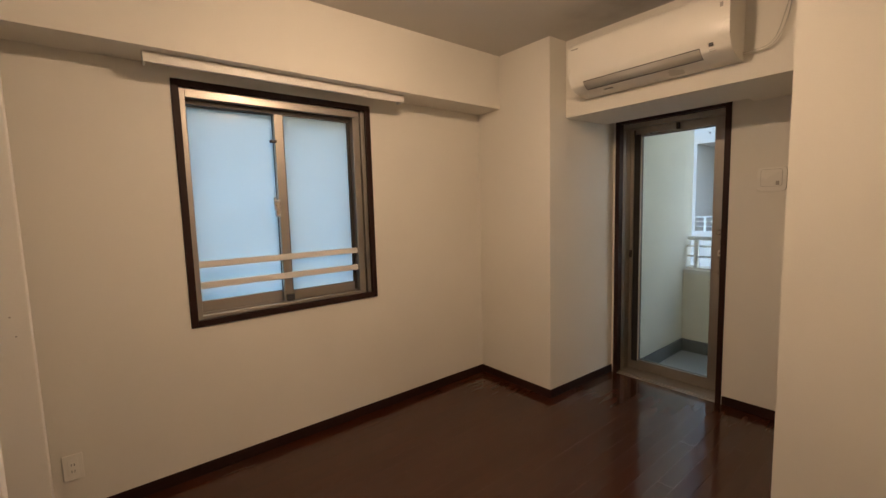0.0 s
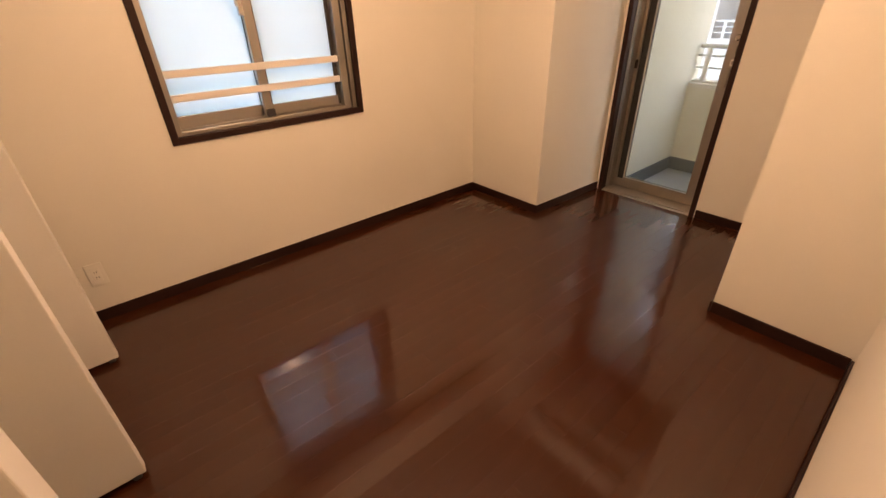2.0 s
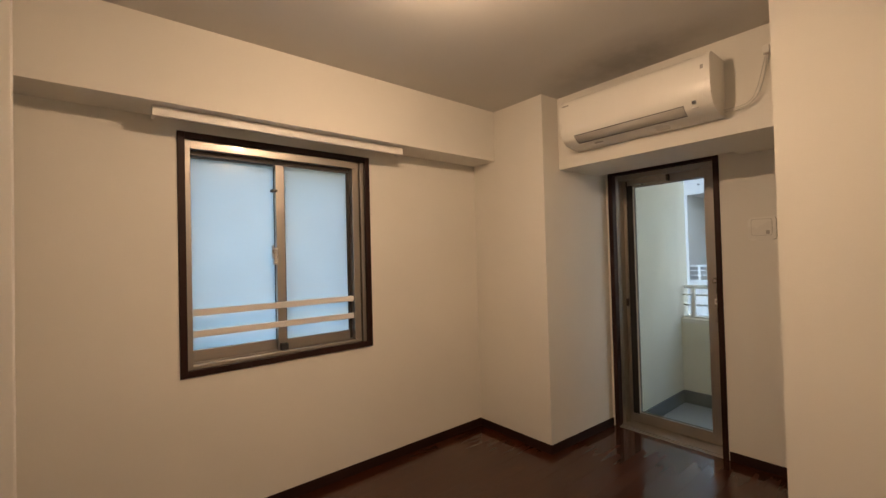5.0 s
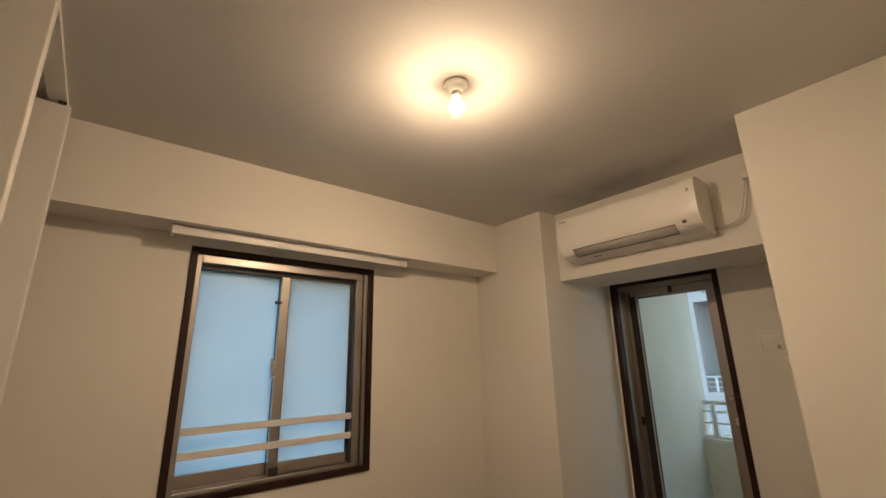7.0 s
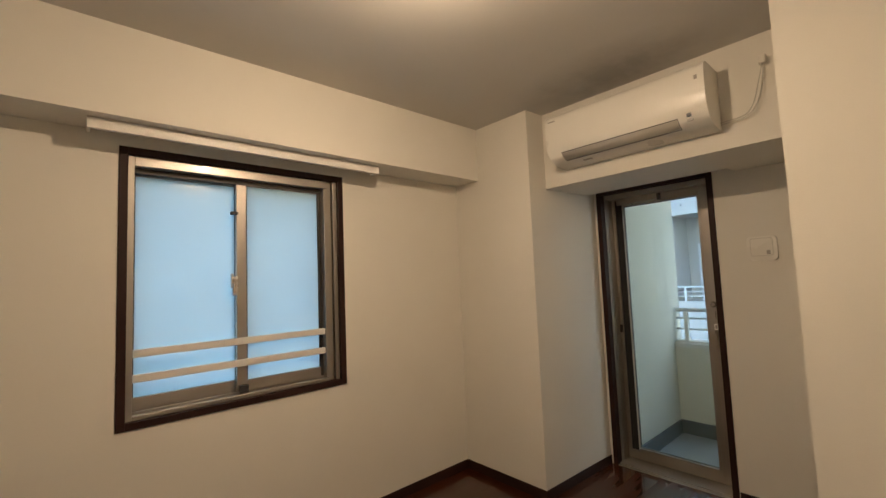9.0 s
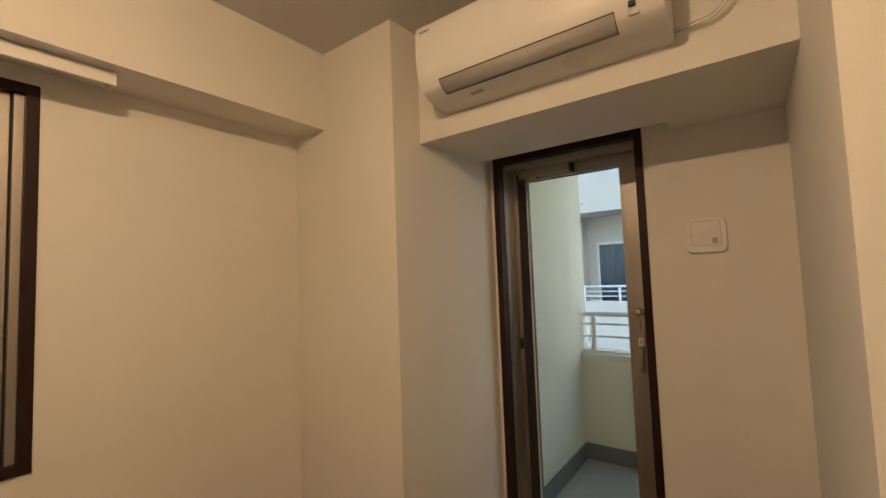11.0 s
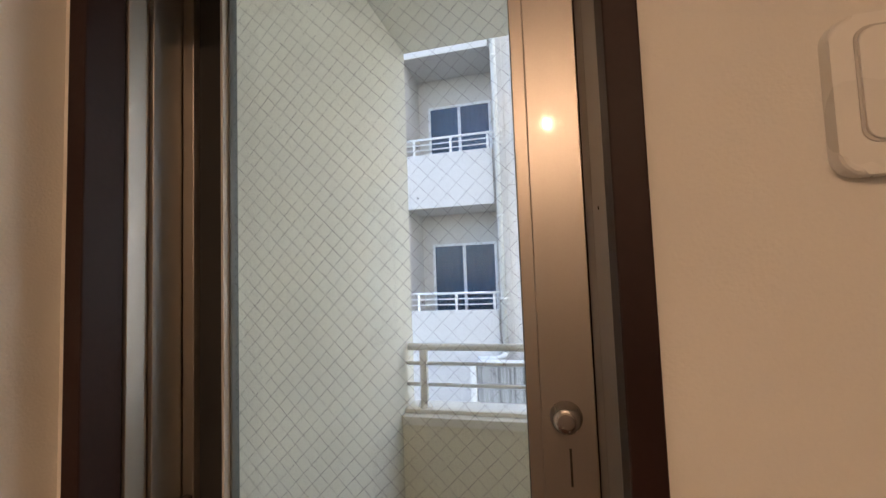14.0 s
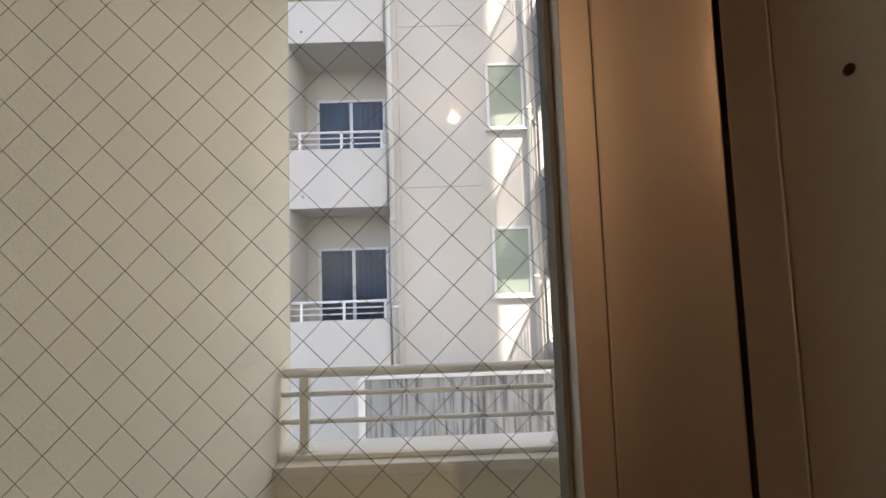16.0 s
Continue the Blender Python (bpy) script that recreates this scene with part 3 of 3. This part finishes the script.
part("plate", rounded_plate(DOORWALL - 0.016, DOORWALL - 0.0003, 0.882, 1.026, 1.433, 1.576, 0.02), PLASTIC, vent)
part("cover", rounded_plate(DOORWALL - 0.0195, DOORWALL - 0.0162, 0.903, 1.006, 1.463, 1.562, 0.012), PLASTIC, vent)
part("cover_gap", rounded_plate(DOORWALL - 0.0172, DOORWALL - 0.0158, 0.9005, 1.0085, 1.4605, 1.5645, 0.013), FLAP, vent)
part("tag", boxes((DOORWALL - 0.0202, DOORWALL - 0.0196, 0.914, 0.932, 1.468, 1.492)), PLASTICGREY, vent)
outlet = thing("wall_outlet", (0.012, NORTH, 0.26), "white plastic wall outlet plate above the baseboard", "outlet")
part("plate", soft(boxes((-0.03, 0.042, NORTH - 0.008, NORTH - 0.0003, 0.20, 0.32)), 0.003), PLASTIC, outlet)
part("socket", soft(boxes((-0.012, 0.024, NORTH - 0.0105, NORTH - 0.008, 0.22, 0.30)), 0.002), PLASTIC, outlet)
for z in (0.238, 0.268):
    part("slot", boxes((0.0, 0.002, NORTH - 0.0112, NORTH - 0.0106, z, z + 0.012), (0.010, 0.012, NORTH - 0.0112, NORTH - 0.0106, z, z + 0.012)), PLASTICDARK, outlet)

# ---- ceiling bulb ----
lamp = thing("ceiling_lamp", (1.158, 1.268, CEIL), "lit warm bulb in a white ceiling socket", "lamp")
part("rose", lathe(bmesh.new(), (1.158, 1.268, CEIL - 0.0005), (0, 0, -1), ((0, 0.05), (0.008, 0.05), (0.014, 0.042), (0.016, 0.034), (0.024, 0.033), (0.028, 0.028), (0.036, 0.024))), PLASTIC, lamp)
part("socket", lathe(bmesh.new(), (1.158, 1.268, CEIL - 0.037), (0, 0, -1), ((0, 0.0185), (0.018, 0.0185), (0.020, 0.015))), PLASTIC, lamp)
part("collar", lathe(bmesh.new(), (1.158, 1.268, CEIL - 0.058), (0, 0, -1), ((0, 0.013), (0.012, 0.015), (0.026, 0.0225), (0.038, 0.0292), (0.048, 0.0302))), BULBNECK, lamp, "glowing white bulb neck")
part("bulb", lathe(bmesh.new(), (1.158, 1.268, CEIL - 0.1065), (0, 0, -1), ((0, 0.0301), (0.005, 0.0285), (0.012, 0.0235), (0.018, 0.0165), (0.0215, 0.009), (0.023, 0.003)), 20), BULB, lamp, "glowing warm bulb")

# ---- folded closet doors ----
def closet_door(y, first):
    d = thing("closet_door", (-0.25, y, 0.02), "white folding closet door standing open", "closet door", "open folding closet doors")
    for k, (a, b) in enumerate(((0, 0.047), (0.052, 0.1))):
        x1 = -0.026 if k == 0 else -0.034
        leafp = part("leaf", soft(boxes((-0.475, x1, y + a, y + b, 0.022, 2.462)), 0.003), PAINTED, d)
        part("pivot", soft(boxes((x1 - 0.04, x1 - 0.015, y + a - 0.001 if k == 0 else y + a, y + b, 0.008, 0.026), (x1 - 0.04, x1 - 0.015, y + a - 0.001 if k == 0 else y + a, y + b, 2.458, 2.476)), 0.002), PLASTICDARK, leafp)
        if k == 0 and first:
            for z in (0.98, 1.05):
                part("screw_hole", lathe(bmesh.new(), (x1 - 0.04 - (0.01 if z > 1 else 0), y, z), (0, -1, 0), ((-0.002, 0.0028), (0.0004, 0.0028)), 10), PLASTICGREY, leafp)
    return d


closet_door(2.283, True)
closet_door(1.56, False)
closet_door(0.872, False)
structure("trim_closet_track", soft(boxes((-0.1, -0.04, 0.12, 2.46, 2.476, 2.4995)), 0.001), PAINTED, "white closet door track on the ceiling")

# ---- balcony ----
BY, BX, BF = 2.035, 4.925, -0.205
structure("wall_balcony_north", boxes((OUT, 5.11, BY, BY + 0.3, -1, 2.621)), STUCCO, "pale stucco balcony side wall")
structure("wall_balcony_south", boxes((OUT, 5.11, -1.3, -1.0, -1, 2.621)), STUCCO, "pale stucco balcony side wall")
structure("wall_outer", boxes((OUT - 0.02, OUT + 0.001, -1.0, 1.178, -1, 2.621), (OUT - 0.02, OUT + 0.001, 1.955, BY, -1, 2.621), (OUT - 0.02, OUT + 0.001, 1.178, 1.955, 2.0, 2.621), (OUT - 0.02, OUT + 0.001, 1.178, 1.955, -1, -0.032)), STUCCO, "pale stucco outer wall")
structure("balcony_ceiling", boxes((OUT - 0.02, 5.11, -1.3, BY + 0.3, 2.622, 2.9)), STUCCO, "pale balcony soffit")
structure("balcony_floor", boxes((OUT, BX, -1.0, BY, -0.5, BF)), DECK, "grey sheet balcony floor")
structure("wall_parapet", boxes((BX, 5.11, -1.0, BY, -1, 0.63)), STUCCO, "pale stucco balcony parapet")
structure("trim_coping", soft(boxes((BX - 0.012, 5.122, -1.0, BY - 0.001, 0.63, 0.672), (4.965, 5.122, -1.0, BY - 0.001, 0.672, 0.692)), 0.004), COPING, "white painted coping on the parapet")
structure("trim_skirting", soft(boxes((BX - 0.014, BX - 0.0005, -0.999, BY - 0.001, BF, -0.075), (OUT + 0.002, BX - 0.015, BY - 0.014, BY - 0.0005, BF, -0.075)), 0.002), SKIRT, "dark grey balcony skirting")
for nm, x0, x1, y0, y1, z0, z1 in (("storey_below", -1.3, 5.1, -2.75, 2.9, -6, -1),):
    structure("wall_" + nm, boxes((x0, x1, y0, y1, z0, z1)), STUCCO, "pale stucco storey below")
# unseen masses, added and sized so only a strip opposite gets sun
structure("wall_next_flat", boxes((-1.3, 3.6, -2.75, -1.31, -0.99, 2.9)), STUCCO, "pale stucco wall of the next flat")
structure("wall_storey_above", boxes((-1.3, 5.1, -2.75, 2.9, 2.91, 16)), STUCCO, "unseen stucco mass above, sized to block the sun")
rail = thing("balcony_railing", (5.005, 1.43, 0.692), "pale grey metal railing on the balcony parapet", "railing")
part("top_rail", tube(bmesh.new(), [(5.005, -0.99, 0.995), (5.005, 2.024, 0.995)], 0.019, 16), RAILPAINT, rail)
for z in (0.912, 0.806):
    part("bar", tube(bmesh.new(), [(5.005, -0.99, z), (5.005, BY - 0.002, z)], 0.0095, 10), RAILPAINT, rail)
for y in (1.941, 0.935, -0.07):
    pb = soft(boxes((4.985, 5.025, y - 0.019, y + 0.019, 0.70, 0.985)), 0.005)
    p = part("post", pb, RAILPAINT, rail)
    part("base_cover", lathe(bmesh.new(), (5.005, y, 0.691), (0, 0, 1), ((0, 0.04), (0.01, 0.038), (0.028, 0.027), (0.036, 0.024)), 4), RAILPAINT, p)

# ---- house across the yard ----
structure("ground", boxes((-400, 400, -400, 400, -6.4, -6)), ASPHALT, "grey asphalt yard")
house = thing("apartment_building", (11, 1.5, -6), "white rendered apartment building with recessed balconies", "building")
F0, RX, PY0 = 10.2, 11.2, 2.20
FX = 10.35
structure_top = 14.0
part("wall", boxes((RX, 16, 2.0, 12, -6, structure_top), (FX, 16, -0.36, 2.0, -6, structure_top), (F0, RX, 3.86, 4.05, -6, structure_top), (F0 + 0.1, RX, 2.0, 2.20, -6, structure_top), (F0, RX, 4.05, 12, -6, structure_top)), FACADE, house)
part("roof", boxes((9.9, 16.2, -0.4, 12.2, structure_top, structure_top + 0.3)), COPING, house)
STOREY = 2.856


def far_window(parent, x, y0, y1, z0, z1, kind):
    w = part("window", soft(boxes((x - 0.05, x + 0.02, y0, y0 + 0.05, z0, z1), (x - 0.05, x + 0.02, y1 - 0.05, y1, z0, z1), (x - 0.05, x + 0.02, y0 + 0.05, y1 - 0.05, z0, z0 + 0.05), (x - 0.05, x + 0.02, y0 + 0.05, y1 - 0.05, z1 - 0.05, z1)), 0.004), WHITEFRAME, parent)
    if kind == "green":
        part("pane", boxes((x - 0.02, x - 0.012, y0 + 0.045, y1 - 0.045, z0 + 0.045, z1 - 0.045)), GREENGLASS, w, "green-grey obscured pane")
        part("sill", soft(boxes((x - 0.1, x, y0 - 0.03, y1 + 0.03, z0 - 0.03, z0 - 0.001)), 0.004), WHITEFRAME, w)
        return
    ym = (y0 + y1) / 2
    part("stile", soft(boxes((x - 0.045, x - 0.02, ym - 0.03, ym + 0.03, z0 + 0.05, z1 - 0.05)), 0.004), WHITEFRAME, w)
    for a, b in ((y0 + 0.05, ym - 0.03), (ym + 0.03, y1 - 0.05)):
        part("pane", boxes((x - 0.035, x - 0.03, a, b, z0 + 0.05, z1 - 0.05)), FARGLASS, w)
    cb = bmesh.new()
    n = 60
    rows = []
    for i in range(n + 1):
        y = y0 + 0.05 + (y1 - y0 - 0.1) * i / n
        xx = x - 0.014 + 0.005 * math.sin(i * 1.15 + 0.8 * math.sin(i * 0.37))
        rows.append((cb.verts.new((xx, y, z0 + 0.05)), cb.verts.new((xx, y, z1 - 0.05))))
    for (a, b), (c2, d2) in zip(rows, rows[1:]):
        cb.faces.new((a, c2, d2, b)).smooth = True
    part("curtain", cb, CURTAIN, w, "drawn grey curtain")


part("lower_wall", boxes((F0, RX, 2.0, 3.86, -6, -0.276)), FACADE, house)
for k in range(0, 3):
    zt = 0.726 + STOREY * k
    b = part("balcony", soft(boxes((F0, F0 + 0.12, PY0 + 0.02, 3.86, zt - 1.0, zt), (F0 + 0.12, RX, PY0, 3.86, zt - 1.0, zt - 0.85)), 0.006), FACADE, house)
    part("top_rail", tube(bmesh.new(), [(F0 + 0.06, 2.04, zt + 0.3), (F0 + 0.06, 3.86, zt + 0.3)], 0.022, 8), RAILPAINT, b)
    for dz in (0.1, 0.2):
        part("bar", tube(bmesh.new(), [(F0 + 0.06, 2.04, zt + dz), (F0 + 0.06, 3.86, zt + dz)], 0.011, 6), RAILPAINT, b)
    for y in (3.68, 2.98, 2.30):
        part("post", boxes((F0 + 0.04, F0 + 0.08, y - 0.02, y + 0.02, zt, zt + 0.3)), RAILPAINT, b)
    far_window(house, RX, 2.335, 3.645, zt - 0.85 + 0.06, zt + 1.262, "curtain")
    far_window(house, FX, -0.17, 0.49, zt + 0.295, zt + 1.47, "green")
    part("wall_joint", boxes((FX - 0.004, FX + 0.01, 0.62, 1.99, zt + 2.18, zt + 2.195)), PLASTICGREY, house)
    part("drain_hole", lathe(bmesh.new(), (F0 - 0.001, 3.62, zt - 0.8), (-1, 0, 0), ((0, 0.02), (0.004, 0.02)), 10), PLASTICDARK, house)


def downpipe(x, y, z0, z1):
    p = part("downpipe", tube(bmesh.new(), [(x, y, z0), (x, y, z1)], 0.045, 12), COPING, house, "white downpipe")
    z = z0 + 0.9
    while z < z1:
        part("bracket", lathe(bmesh.new(), (x, y, z), (0, 0, 1), ((0, 0.054), (0.04, 0.054)), 12), COPING, p)
        z += 1.428


downpipe(10.14, 2.12, 0.0, structure_top)
downpipe(10.25, -0.22, -1.0, structure_top)
part("pipe_bend", tube(bmesh.new(), [(10.14, 2.12, 0.02), (10.12, 2.16, -0.05), (10.1, 2.3, -0.09), (10.1, 2.6, -0.1)], 0.045, 10), COPING, house)
# the wing that closes the yard
wing = thing("apartment_wing", (9.8, -1.8, -6), "white rendered building wing with slatted balconies", "building")
part("wall", boxes((8.6, 16, -6, -1.45, -6, structure_top)), FACADE, wing)
for k in range(-1, 3):
    zt = 0.726 + STOREY * k
    b = part("balcony", soft(boxes((8.9, 10.34, -1.45, -0.38, zt - 0.62, zt - 0.45)), 0.005), FACADE, wing)
    part("top_rail", boxes((8.9, 10.34, -0.42, -0.38, zt + 0.58, zt + 0.62)), COPING, b)
    for i in range(16):
        part("baluster", boxes((8.92 + i * 0.092, 8.945 + i * 0.092, -0.41, -0.39, zt - 0.45, zt + 0.58)), COPING, b)
box = part("meter_box", soft(boxes((13.7, 14.35, -1.449, -1.3, 1.5, 2.25)), 0.01), CREAM, wing, "cream steel meter box")
part("meter_slot", boxes((13.78, 13.9, -1.301, -1.296, 1.78, 2.05)), PLASTICDARK, box)
yard_wall = thing("yard_wall", (9.1, 1.2, -6), "streaked grey concrete wall with a white capping", "wall")
part("wall", boxes((9.0, 9.15, -0.3, 2.42, -6, 0.045)), STAINED, yard_wall)
part("capping", soft(boxes((8.97, 9.18, -0.3, 2.43, 0.046, 0.085)), 0.006), COPING, yard_wall)
part("corner_post", soft(boxes((8.96, 9.16, 2.43, 2.52, -6, 0.04)), 0.008), COPING, yard_wall)

# ---- floor planks ----
def plank_mesh(length, width):
    bm = boxes((0, length, 0, width, -0.006, 0))
    top = [e for e in bm.edges if all(v.co.z > -0.001 for v in e.verts)]
    bmesh.ops.bevel(bm, geom=top, offset=0.0002, segments=1, affect="EDGES")
    bmesh.ops.recalc_face_normals(bm, faces=bm.faces)
    me = bpy.data.meshes.new("plank")
    bm.to_mesh(me)
    bm.free()
    me.materials.append(PLANK)
    return me


PW, PL = 0.0757, 0.909
meshes = {}
uneven = random.Random(4)
row, y = 0, SOUTH
while y < NORTH - 0.001:
    w = min(PW, NORTH - y)
    x = -0.48 - (row * 0.303 + (0.15 if row % 2 else 0)) % PL
    while x < DOORWALL:
        a, b = max(x, -0.48), min(x + PL, DOORWALL - 0.002)
        inside = b - a > 0.02
        if y > 1.985:
            b = min(b, 2.62)
        if y + w < 0.665:
            b = min(b, 2.335)
        if inside and b - a > 0.02:
            key = (round(b - a, 3), round(w, 4))
            if key not in meshes:
                meshes[key] = plank_mesh(key[0] - 0.0003, key[1] - 0.0003)
            p = new("plank", meshes[key])
            p.location = (a, y, 0)
            p.rotation_euler = (radians(uneven.uniform(-0.13, 0.13)), radians(uneven.uniform(-0.02, 0.02)), 0)
            p.parent = floor
        x += PL
    y += PW
    row += 1
